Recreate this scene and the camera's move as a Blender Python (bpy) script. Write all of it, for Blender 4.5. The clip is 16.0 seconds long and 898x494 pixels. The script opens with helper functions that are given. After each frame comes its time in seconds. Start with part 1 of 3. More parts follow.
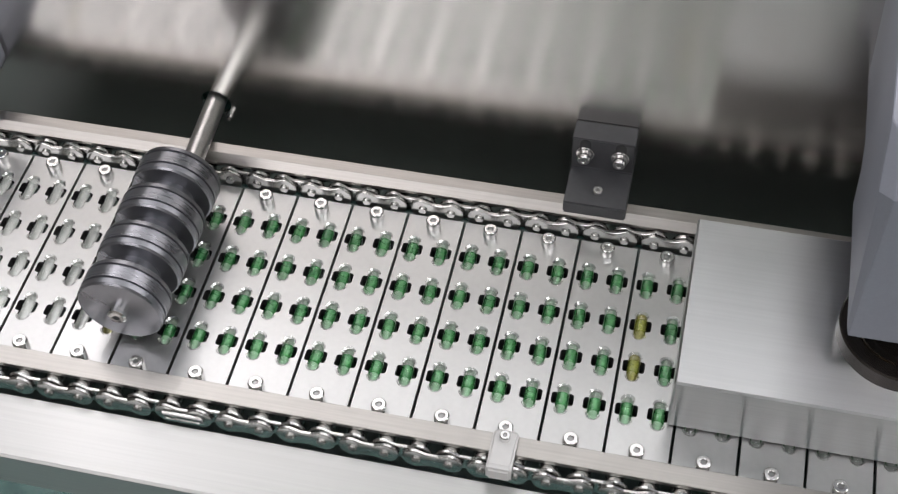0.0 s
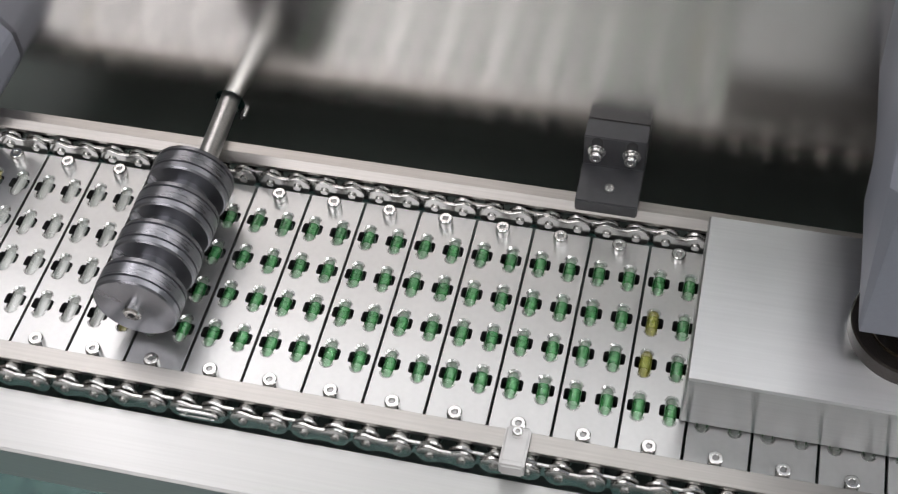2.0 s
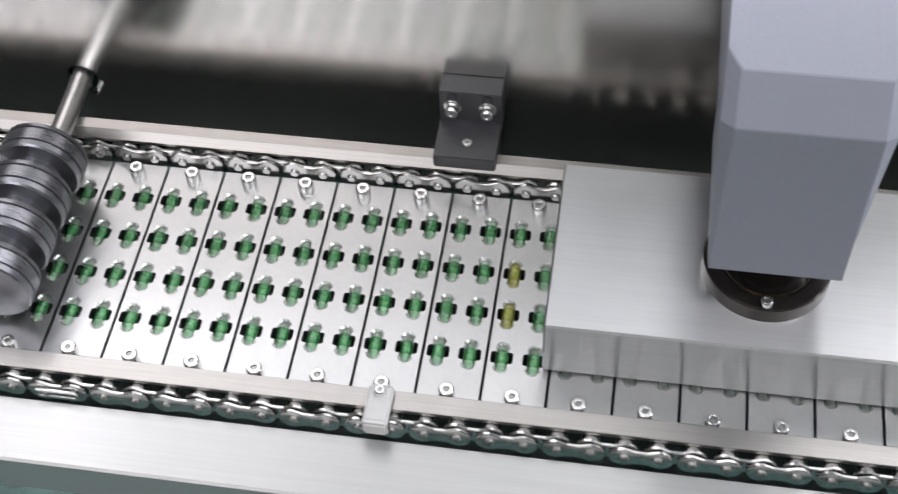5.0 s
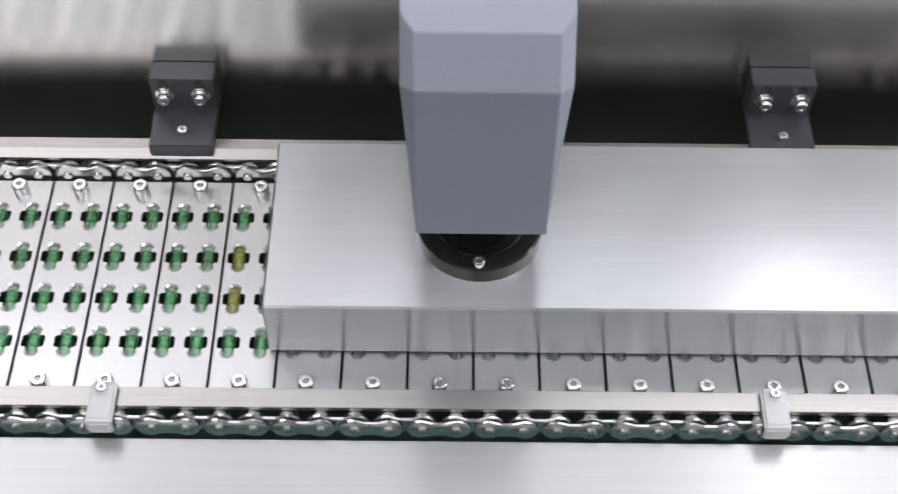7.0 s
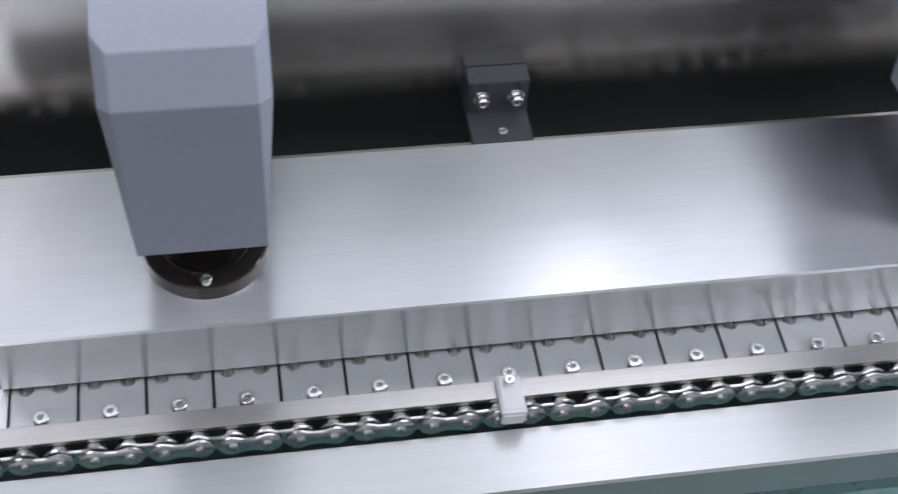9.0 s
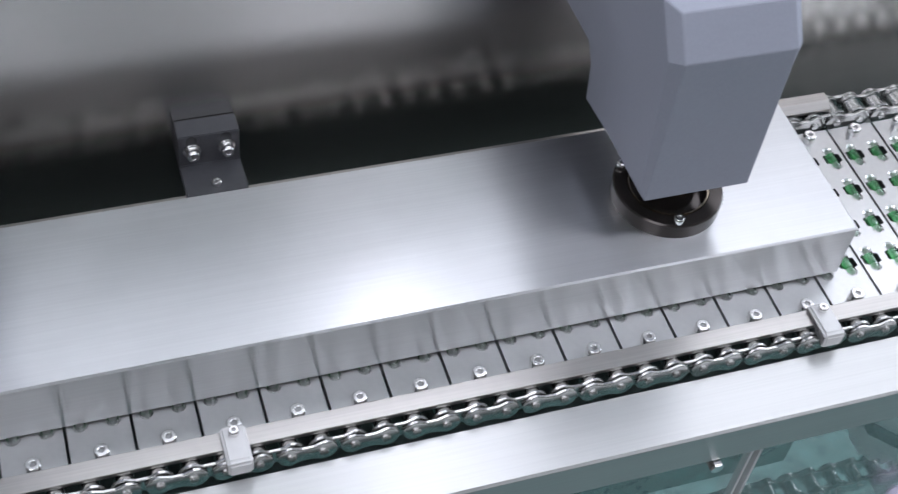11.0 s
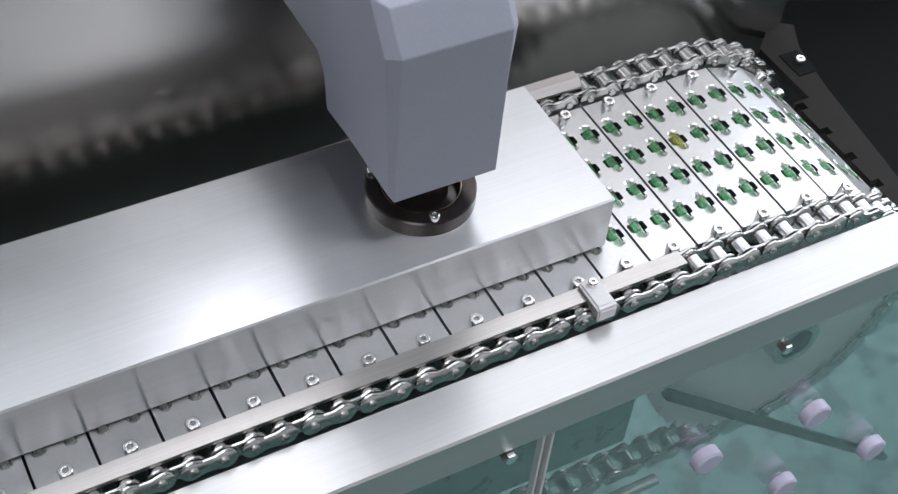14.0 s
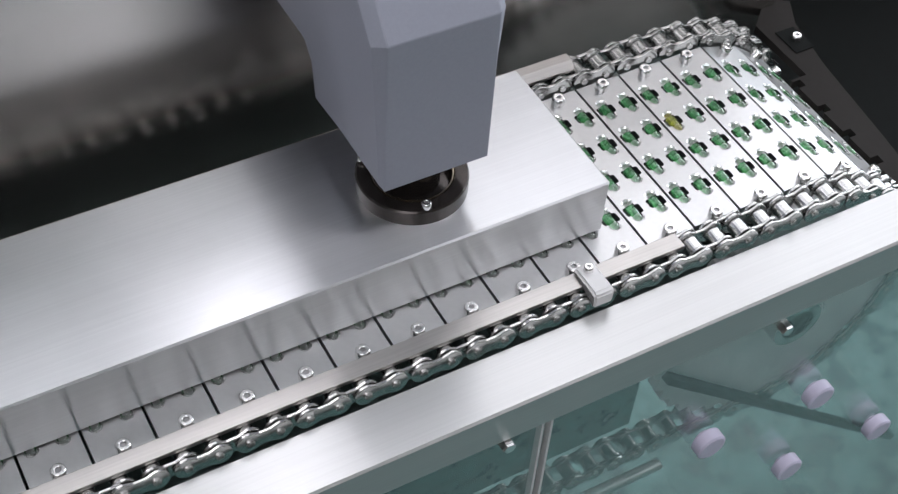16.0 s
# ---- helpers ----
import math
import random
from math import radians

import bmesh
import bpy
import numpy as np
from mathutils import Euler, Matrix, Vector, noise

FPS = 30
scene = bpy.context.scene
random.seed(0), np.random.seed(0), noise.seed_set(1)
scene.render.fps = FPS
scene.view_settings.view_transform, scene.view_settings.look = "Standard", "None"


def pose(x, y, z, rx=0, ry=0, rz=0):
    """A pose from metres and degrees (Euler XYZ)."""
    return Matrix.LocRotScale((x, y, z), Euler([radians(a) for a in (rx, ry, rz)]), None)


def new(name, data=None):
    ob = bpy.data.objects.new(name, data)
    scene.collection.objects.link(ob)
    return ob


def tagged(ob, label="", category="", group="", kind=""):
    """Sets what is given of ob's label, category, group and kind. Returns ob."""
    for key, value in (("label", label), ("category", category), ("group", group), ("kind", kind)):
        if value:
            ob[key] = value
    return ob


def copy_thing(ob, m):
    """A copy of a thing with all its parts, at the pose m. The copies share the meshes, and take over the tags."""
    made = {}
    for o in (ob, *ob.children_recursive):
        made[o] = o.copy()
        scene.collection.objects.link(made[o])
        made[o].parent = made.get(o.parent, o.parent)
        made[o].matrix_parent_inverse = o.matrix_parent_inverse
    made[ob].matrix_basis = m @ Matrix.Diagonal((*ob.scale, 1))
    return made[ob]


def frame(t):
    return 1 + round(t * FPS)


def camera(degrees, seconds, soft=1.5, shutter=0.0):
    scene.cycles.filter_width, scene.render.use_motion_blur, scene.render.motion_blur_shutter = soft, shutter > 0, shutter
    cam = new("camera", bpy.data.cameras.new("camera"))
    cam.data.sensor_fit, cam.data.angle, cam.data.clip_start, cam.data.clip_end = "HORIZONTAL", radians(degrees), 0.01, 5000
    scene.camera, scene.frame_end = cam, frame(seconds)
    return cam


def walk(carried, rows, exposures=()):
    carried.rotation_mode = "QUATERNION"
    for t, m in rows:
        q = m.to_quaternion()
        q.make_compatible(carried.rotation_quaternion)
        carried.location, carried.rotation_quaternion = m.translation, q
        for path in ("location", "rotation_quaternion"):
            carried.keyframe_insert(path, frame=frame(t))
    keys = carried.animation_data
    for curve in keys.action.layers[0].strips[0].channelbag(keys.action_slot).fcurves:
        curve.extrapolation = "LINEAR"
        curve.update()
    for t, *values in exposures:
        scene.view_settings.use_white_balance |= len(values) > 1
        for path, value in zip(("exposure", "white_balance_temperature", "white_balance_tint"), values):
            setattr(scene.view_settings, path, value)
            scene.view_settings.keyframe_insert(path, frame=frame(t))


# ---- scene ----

def key(t, x, y, z, rx, ry, rz):
    return t, pose(x, y, z, rx, ry, rz)


cam = camera(36.17, 16.0, soft=1.25, shutter=0.5)
walk(cam, [
    key(0, 0.0639, -0.3368, 0.5790, 38.205, 1.734, 12.644),
    key(0.5, 0.0628, -0.3372, 0.5810, 38.045, 1.782, 12.697),
    key(1, 0.0655, -0.3385, 0.5816, 38.130, 2.101, 12.851),
    key(1.5, 0.0638, -0.3402, 0.5808, 38.232, 2.095, 12.737),
    key(2, 0.0639, -0.3408, 0.5810, 38.259, 2.152, 12.834),
    key(2.5, 0.0641, -0.3424, 0.5821, 38.365, 2.157, 12.740),
    key(3, 0.0643, -0.3426, 0.5831, 38.483, 2.283, 12.860),
    key(5.5, 0.1183, -0.3392, 0.5644, 37.112, 1.796, 6.826),
    key(6, 0.1338, -0.3400, 0.5605, 37.104, 1.447, 4.971),
    key(6.5, 0.1513, -0.3389, 0.5589, 37.052, 0.756, 2.856),
    key(7, 0.1602, -0.3390, 0.5629, 36.766, -0.411, 0.401),
    key(7.5, 0.1670, -0.3426, 0.5620, 37.248, -1.279, -2.027),
    key(8, 0.1767, -0.3450, 0.5633, 37.482, -2.006, -4.201),
    key(8.5, 0.1862, -0.3477, 0.5624, 37.737, -2.472, -6.321),
    key(9, 0.1982, -0.3518, 0.5653, 38.050, -3.476, -8.675),
    key(9.5, 0.2106, -0.3544, 0.5660, 38.986, -4.385, -11.573),
    key(10, 0.2280, -0.3581, 0.5761, 39.391, -5.005, -13.671),
    key(12.5, 0.2809, -0.3765, 0.5737, 42.056, -4.760, -24.018),
    key(13, 0.2937, -0.3804, 0.5689, 42.518, -4.361, -26.232),
    key(13.5, 0.3021, -0.3821, 0.5665, 42.397, -4.231, -27.728),
    key(14, 0.3068, -0.3829, 0.5661, 42.140, -4.005, -27.813),
    key(14.5, 0.3072, -0.3814, 0.5660, 42.127, -3.804, -27.689),
    key(15, 0.3115, -0.3814, 0.5658, 41.851, -3.432, -27.395),
    key(15.5, 0.3172, -0.3821, 0.5638, 41.615, -2.955, -27.863),
    key(16, 0.3172, -0.3800, 0.5617, 41.508, -2.908, -28.567),
], exposures=[(0, 0.13, 6500, 12), (3, 0.13, 6480, 12), (5.5, 0.28, 6280, 13), (7, 0.28, 6210, 14), (9.5, 0.12, 5850, 15), (12.5, 0.30, 5950, 12), (16, 0.11, 6180, 14)])

# ---- measures (metres; plate screws of the front row on y = 0, plate tops on z = TOP) ----
P = 0.03175            # plate pitch, two chain pitches
CP = P / 2
W = 0.1189             # front screw row to back screw row
TOP = -0.003
PH = -0.0015           # where the plates stand
X0, RS = 0.7925, 0.098  # start of the end sprocket's curve and its radius
WALL = 0.1735

# ---- world and lamps ----
world = bpy.data.worlds.new("world")
scene.world = world
world.use_nodes = True
world.node_tree.nodes["Background"].inputs[0].default_value = (0.75, 0.8, 0.85, 1)
world.node_tree.nodes["Background"].inputs[1].default_value = 0.15


def area_lamp(x, y, z, sx, sy, watts, colour=(1.0, 0.97, 0.985)):
    data = bpy.data.lights.new("area_lamp", "AREA")
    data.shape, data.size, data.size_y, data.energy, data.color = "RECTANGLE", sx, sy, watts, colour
    ob = new("area_lamp", data)
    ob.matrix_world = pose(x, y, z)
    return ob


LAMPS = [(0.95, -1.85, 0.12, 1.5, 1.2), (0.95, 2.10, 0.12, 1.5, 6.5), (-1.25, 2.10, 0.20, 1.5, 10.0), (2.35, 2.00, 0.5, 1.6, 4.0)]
FILL_PANELS = [(-1.35, 2.0, 1.7, 2.4, 24), (0.10, 2.0, 1.1, 2.4, 9), (2.10, 2.0, 2.8, 2.4, 38),
          (-1.30, -2.25, 1.9, 2.1, 34), (2.40, -1.95, 1.8, 1.5, 13), (1.00, -0.30, 2.4, 0.35, 15)]   # fill lights added on the unseen ceiling to brighten metal and paint
for lx, ly, lsx, lsy, lw in FILL_PANELS:
    area_lamp(lx, ly, 2.085, lsx, lsy, lw)
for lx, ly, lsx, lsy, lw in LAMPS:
    area_lamp(lx, ly, 2.03, lsx, lsy, lw)

# daylight through the east window
win = bpy.data.lights.new("window_light", "AREA")
win.shape, win.size, win.size_y, win.energy, win.color = "RECTANGLE", 3.2, 1.5, 75, (0.93, 0.97, 1.0)
new("window_light", win).matrix_world = Matrix.Translation((4.44, 0.9, 0.95)) @ Matrix.Rotation(radians(90), 4, "Z") @ Matrix.Rotation(radians(-90), 4, "X") @ Matrix.Rotation(radians(180), 4, "X")

# ---- materials ----


def material(name, base, rough, metal=0.0, grain=(8, 900, 900), amount=0.12, bump=0.02, stain=6.0, stain_amount=0.12, aniso=0.0, tangent="X", ior=1.5, per_object=0.0, trans=0.0, coat=0.0):
    m = bpy.data.materials.new(name)
    m.use_nodes = True
    nt = m.node_tree
    n, link = nt.nodes, nt.links
    b = n["Principled BSDF"]
    b.inputs["Metallic"].default_value = metal
    b.inputs["IOR"].default_value = ior
    b.inputs["Transmission Weight"].default_value = trans
    b.inputs["Coat Weight"].default_value = coat
    tc = n.new("ShaderNodeTexCoord")
    mp = n.new("ShaderNodeMapping")
    mp.inputs["Scale"].default_value = grain
    link.new(tc.outputs["Object"], mp.inputs["Vector"])
    fine = n.new("ShaderNodeTexNoise")
    fine.inputs["Scale"].default_value = 1.0
    fine.inputs["Detail"].default_value = 3.0
    link.new(mp.outputs["Vector"], fine.inputs["Vector"])
    wide = n.new("ShaderNodeTexNoise")
    wide.inputs["Scale"].default_value = stain
    wide.inputs["Detail"].default_value = 4.0
    link.new(tc.outputs["Object"], wide.inputs["Vector"])
    # brightness factor from both noises
    r1 = n.new("ShaderNodeMapRange")
    r1.inputs["To Min"].default_value, r1.inputs["To Max"].default_value = 1 - amount, 1 + amount
    link.new(fine.outputs["Fac"], r1.inputs["Value"])
    r2 = n.new("ShaderNodeMapRange")
    r2.inputs["To Min"].default_value, r2.inputs["To Max"].default_value = 1 - stain_amount, 1 + stain_amount
    link.new(wide.outputs["Fac"], r2.inputs["Value"])
    mul = n.new("ShaderNodeMath")
    mul.operation = "MULTIPLY"
    link.new(r1.outputs[0], mul.inputs[0])
    link.new(r2.outputs[0], mul.inputs[1])
    factor = mul.outputs[0]
    if per_object:
        info = n.new("ShaderNodeObjectInfo")
        r3 = n.new("ShaderNodeMapRange")
        r3.inputs["To Min"].default_value, r3.inputs["To Max"].default_value = 1 - per_object, 1 + per_object
        link.new(info.outputs["Random"], r3.inputs["Value"])
        mul2 = n.new("ShaderNodeMath")
        mul2.operation = "MULTIPLY"
        link.new(factor, mul2.inputs[0])
        link.new(r3.outputs[0], mul2.inputs[1])
        factor = mul2.outputs[0]
    sc = n.new("ShaderNodeVectorMath")
    sc.operation = "SCALE"
    sc.inputs[0].default_value = base
    link.new(factor, sc.inputs["Scale"])
    link.new(sc.outputs["Vector"], b.inputs["Base Color"])
    rr = n.new("ShaderNodeMath")
    rr.operation = "MULTIPLY"
    rr.inputs[1].default_value = rough
    link.new(mul.outputs[0], rr.inputs[0])
    link.new(rr.outputs[0], b.inputs["Roughness"])
    if bump:
        bp = n.new("ShaderNodeBump")
        bp.inputs["Strength"].default_value = bump
        bp.inputs["Distance"].default_value = 0.0005
        link.new(fine.outputs["Fac"], bp.inputs["Height"])
        link.new(bp.outputs["Normal"], b.inputs["Normal"])
    if aniso:
        b.inputs["Anisotropic"].default_value = aniso
        tg = n.new("ShaderNodeTangent")
        tg.direction_type, tg.axis = "RADIAL", tangent
        link.new(tg.outputs[0], b.inputs["Tangent"])
    return m


M_PLATE = material("satin_steel_plate", (0.66, 0.655, 0.65), 0.36, 1.0, grain=(300, 300, 300), amount=0.06, stain=25, stain_amount=0.10, per_object=0.05)
M_BLOCK = material("brushed_aluminium", (0.69, 0.69, 0.695), 0.33, 1.0, grain=(14, 700, 700), amount=0.07, bump=0.012, stain=14, stain_amount=0.16, aniso=0.92)
M_LEDGE = material("satin_stainless", (0.60, 0.595, 0.585), 0.32, 0.8, grain=(10, 800, 800), amount=0.08, bump=0.03, stain=7, stain_amount=0.08, aniso=0.8)
M_WALL = material("brushed_stainless_wall", (0.74, 0.715, 0.69), 0.20, 1.0, grain=(6, 500, 500), amount=0.06, bump=0.012, stain=5, stain_amount=0.10, aniso=0.6)
M_RAIL = material("worn_steel_rail", (0.50, 0.475, 0.45), 0.36, 1.0, grain=(20, 900, 900), amount=0.15, bump=0.05, stain=40, stain_amount=0.15)
M_CHAIN = material("oiled_chain_steel", (0.62, 0.615, 0.60), 0.26, 1.0, grain=(400, 400, 400), amount=0.08, stain=60, stain_amount=0.08, per_object=0.08)
M_SCREW = material("bright_screw_steel", (0.86, 0.85, 0.84), 0.20, 1.0, grain=(500, 500, 500), amount=0.1, stain=80, stain_amount=0.15)
# Near-black paint that puts the shade of holes and notches into the colour.
M_HOLE_SHADE = material("hole_shade_black", (0.03, 0.03, 0.032), 0.5, 0.0, grain=(500, 500, 500), bump=0)
# Darker copy of the screw steel, with the sockets' shade painted in.
M_RECESS = material("shaded_socket_steel", (0.42, 0.415, 0.41), 0.35, 1.0, grain=(500, 500, 500), bump=0)
M_CRADLE = material("bead_blasted_pocket", (0.82, 0.82, 0.81), 0.34, 0.6, grain=(400, 400, 400), amount=0.06, bump=0.02, stain=60, stain_amount=0.08)
M_SHAFT = material("ground_shaft_steel", (0.88, 0.87, 0.86), 0.36, 1.0, grain=(900, 60, 900), amount=0.2, bump=0.03)
M_BLACK = material("black_oxide_bracket", (0.072, 0.072, 0.078), 0.36, 0.0, grain=(300, 300, 300), amount=0.15, stain=50, stain_amount=0.15, ior=1.6)
M_ROLL = material("dark_anodised_roller", (0.30, 0.30, 0.325), 0.30, 0.85, grain=(60, 900, 60), amount=0.2, bump=0.05, stain=70, stain_amount=0.2)
M_PAINT = material("grey_painted_casting", (0.34, 0.35, 0.405), 0.5, 0.0, ior=1.3, grain=(600, 600, 600), amount=0.05, bump=0.03, stain=10, stain_amount=0.05)
M_RING = material("browned_bearing_ring", (0.060, 0.052, 0.048), 0.18, 0.7, grain=(200, 200, 200), amount=0.15, stain=50, stain_amount=0.2)
M_BRASS = material("bearing_edge_steel", (0.55, 0.48, 0.36), 0.25, 1.0, grain=(200, 200, 200))
M_DISC = material("zinc_grey_disc", (0.68, 0.70, 0.69), 0.5, 0.0, grain=(80, 80, 80), amount=0.12, stain=20, stain_amount=0.2)
M_NYLON = material("white_nylon", (0.70, 0.685, 0.675), 0.38, 0.0, grain=(300, 300, 300), amount=0.03, stain=70, stain_amount=0.06)
M_KNOB = material("lilac_white_plastic", (0.62, 0.58, 0.72), 0.35, 0.0, grain=(300, 300, 300), amount=0.03, stain=60, stain_amount=0.06)
M_DARK = material("dark_machine_frame", (0.012, 0.013, 0.0125), 0.65, 0.0, grain=(100, 100, 100), amount=0.2, stain=12, stain_amount=0.25, ior=1.12)
M_BAR = material("brown_grey_side_bar", (0.034, 0.031, 0.029), 0.65, 0.2, grain=(200, 200, 200), amount=0.1, stain=20, stain_amount=0.2, ior=1.12)
M_FLOOR = material("green_epoxy_floor", (0.105, 0.195, 0.185), 0.32, 0.0, grain=(60, 60, 60), amount=0.25, stain=19, stain_amount=1.5)
M_HOUSE = material("green_machine_paint", (0.075, 0.145, 0.135), 0.4, 0.0, grain=(90, 90, 90), amount=0.3, stain=45, stain_amount=1.5)
M_PAN = material("green_grey_drip_pan", (0.15, 0.19, 0.18), 0.5, 0.0, grain=(60, 60, 60), amount=0.15, stain=8, stain_amount=0.25)
M_ROOM = material("off_white_wall_paint", (0.72, 0.71, 0.68), 0.7, 0.0, grain=(20, 20, 20), amount=0.04, bump=0.0, stain=0.8, stain_amount=0.12)
M_SOUTH = material("brown_grey_cladding", (0.20, 0.18, 0.16), 0.6, 0.0, grain=(20, 20, 20), amount=0.06, bump=0.0, stain=0.9, stain_amount=0.2)
M_CEIL = material("white_ceiling_tile", (0.8, 0.8, 0.78), 0.8, 0.0, grain=(40, 40, 40), amount=0.04, bump=0.0, stain=1.0, stain_amount=0.08)



def gelatine(name, tint, body, share, rough, vary=0.0):
    """Clear skin: see-through with a fresnel gloss; share of it is a cloudy coloured body."""
    m = bpy.data.materials.new(name)
    m.use_nodes = True
    nt = m.node_tree
    n, link = nt.nodes, nt.links
    n.remove(n["Principled BSDF"])
    clear = n.new("ShaderNodeBsdfTransparent")
    clear.inputs["Color"].default_value = (*tint, 1)
    solid = n.new("ShaderNodeBsdfPrincipled")
    solid.inputs["Roughness"].default_value = rough
    solid.inputs["Base Color"].default_value = (*body, 1)
    tc = n.new("ShaderNodeTexCoord")
    nz = n.new("ShaderNodeTexNoise")
    nz.inputs["Scale"].default_value = 260.0
    nz.inputs["Detail"].default_value = 3.0
    link.new(tc.outputs["Object"], nz.inputs["Vector"])
    amount = n.new("ShaderNodeMapRange")
    amount.inputs["From Min"].default_value, amount.inputs["From Max"].default_value = 0.3, 0.7
    amount.inputs["To Min"].default_value, amount.inputs["To Max"].default_value = max(0.0, share - vary), min(1.0, share + vary)
    link.new(nz.outputs["Fac"], amount.inputs["Value"])
    info = n.new("ShaderNodeObjectInfo")
    own = n.new("ShaderNodeMapRange")
    own.inputs["To Min"].default_value, own.inputs["To Max"].default_value = 0.65, 1.15
    link.new(info.outputs["Random"], own.inputs["Value"])
    mul = n.new("ShaderNodeMath")
    mul.operation, mul.use_clamp = "MULTIPLY", True
    link.new(amount.outputs[0], mul.inputs[0])
    link.new(own.outputs[0], mul.inputs[1])
    mix = n.new("ShaderNodeMixShader")
    link.new(mul.outputs[0], mix.inputs[0])
    link.new(clear.outputs[0], mix.inputs[1])
    link.new(solid.outputs[0], mix.inputs[2])
    gloss = n.new("ShaderNodeBsdfGlossy")
    gloss.inputs["Roughness"].default_value = rough * 0.4
    lw = n.new("ShaderNodeLayerWeight")
    lw.inputs["Blend"].default_value = 0.5
    power = n.new("ShaderNodeMath")
    power.operation, power.inputs[1].default_value = "POWER", 2.6
    link.new(lw.outputs["Facing"], power.inputs[0])
    fres = n.new("ShaderNodeMapRange")
    fres.inputs["To Min"].default_value, fres.inputs["To Max"].default_value = 0.05, 0.95
    link.new(power.outputs[0], fres.inputs["Value"])
    top = n.new("ShaderNodeMixShader")
    link.new(fres.outputs[0], top.inputs[0])
    link.new(mix.outputs[0], top.inputs[1])
    link.new(gloss.outputs[0], top.inputs[2])
    link.new(top.outputs[0], n["Material Output"].inputs["Surface"])
    return m


M_GEL = gelatine("clear_gelatine", (0.97, 0.98, 0.97), (0.85, 0.87, 0.82), 0.03, 0.05, 0.02)
M_ACRYL = gelatine("clear_acrylic", (0.93, 0.97, 0.96), (0.55, 0.62, 0.62), 0.025, 0.5, 0.02)
M_GELY = gelatine("pale_yellow_gelatine", (0.92, 0.90, 0.66), (0.6, 0.55, 0.25), 0.16, 0.12, 0.06)
M_GREEN = gelatine("green_band_gelatine", (0.30, 0.72, 0.36), (0.010, 0.16, 0.045), 0.30, 0.08, 0.22)
M_LIME = gelatine("yellow_green_band_gelatine", (0.78, 0.84, 0.36), (0.36, 0.42, 0.08), 0.36, 0.16, 0.15)

# ---- mesh helpers ----


def mesh(name, bm, mats, smooth=30):
    bmesh.ops.recalc_face_normals(bm, faces=bm.faces[:])
    me = bpy.data.meshes.new(name)
    bm.to_mesh(me)
    bm.free()
    for m in mats if isinstance(mats, (list, tuple)) else [mats]:
        me.materials.append(m)
    if smooth:
        me.polygons.foreach_set("use_smooth", [True] * len(me.polygons))
        me.set_sharp_from_angle(angle=radians(smooth))
    return me


def part(name, me, parent, label="", m=None):
    ob = new(name, me)
    ob.parent = parent
    if m is not None:
        ob.matrix_basis = m
    if label:
        tagged(ob, label)
    return ob


def thing(name, label, category, group="", kind="", m=None, me=None):
    ob = new(name, me)
    if m is not None:
        ob.matrix_basis = m
    return tagged(ob, label, category, group, kind)


def box(bm, x0, x1, y0, y1, z0, z1, bevel=0.0, seg=2):
    r = bmesh.ops.create_cube(bm, size=1, matrix=Matrix.Translation(((x0 + x1) / 2, (y0 + y1) / 2, (z0 + z1) / 2)) @ Matrix.Diagonal((x1 - x0, y1 - y0, z1 - z0, 1)))
    if bevel:
        es = list({e for v in r["verts"] for e in v.link_edges})
        bmesh.ops.bevel(bm, geom=es, offset=bevel, segments=seg, affect="EDGES", profile=0.5)
    return bm


def boxed(*a, **k):
    return box(bmesh.new(), *a, **k)


def lathe(bm, prof, n=32, axis="z", m=None):
    """Turns the profile (radius, height) round an axis; closed at both ends."""
    rings = []
    for r, h in prof:
        if r < 1e-6:
            rings.append([bm.verts.new((0, 0, h))])
        else:
            rings.append([bm.verts.new((r * math.cos(2 * math.pi * i / n), r * math.sin(2 * math.pi * i / n), h)) for i in range(n)])
    for a, b in zip(rings, rings[1:]):
        if len(a) == 1 and len(b) == 1:
            continue
        for i in range(n):
            j = (i + 1) % n
            if len(a) == 1:
                bm.faces.new((a[0], b[i], b[j]))
            elif len(b) == 1:
                bm.faces.new((a[i], a[j], b[0]))
            else:
                bm.faces.new((a[i], a[j], b[j], b[i]))
    turn = {"z": Matrix(), "y": Matrix.Rotation(radians(-90), 4, "X"), "x": Matrix.Rotation(radians(90), 4, "Y")}[axis]
    vs = [v for ring in rings for v in ring]
    bmesh.ops.transform(bm, matrix=(m or Matrix()) @ turn, verts=vs)
    return bm


def prism(bm, pts, x0, x1, plane="yz"):
    """Extrudes a polygon given in a plane along the third axis."""
    def at(p, h):
        return {"yz": (h, p[0], p[1]), "xz": (p[0], h, p[1]), "xy": (p[0], p[1], h)}[plane]
    a = [bm.verts.new(at(p, x0)) for p in pts]
    b = [bm.verts.new(at(p, x1)) for p in pts]
    bm.faces.new(a)
    bm.faces.new(b[::-1])
    for i in range(len(pts)):
        j = (i + 1) % len(pts)
        bm.faces.new((a[i], b[i], b[j], a[j]))
    return bm


def path(s, h=0.0):
    """A point over the conveyor's run: s along it, h above the plate tops; and the angle by which it has turned."""
    if s <= X0:
        return Vector((s, 0, TOP + h)), 0.0
    a = (s - X0) / RS
    if a > math.pi:
        return Vector((X0 - (a - math.pi) * RS, 0, TOP - 2 * RS - h)), math.pi
    return Vector((X0 + (RS + h) * math.sin(a), 0, TOP - RS + (RS + h) * math.cos(a))), a


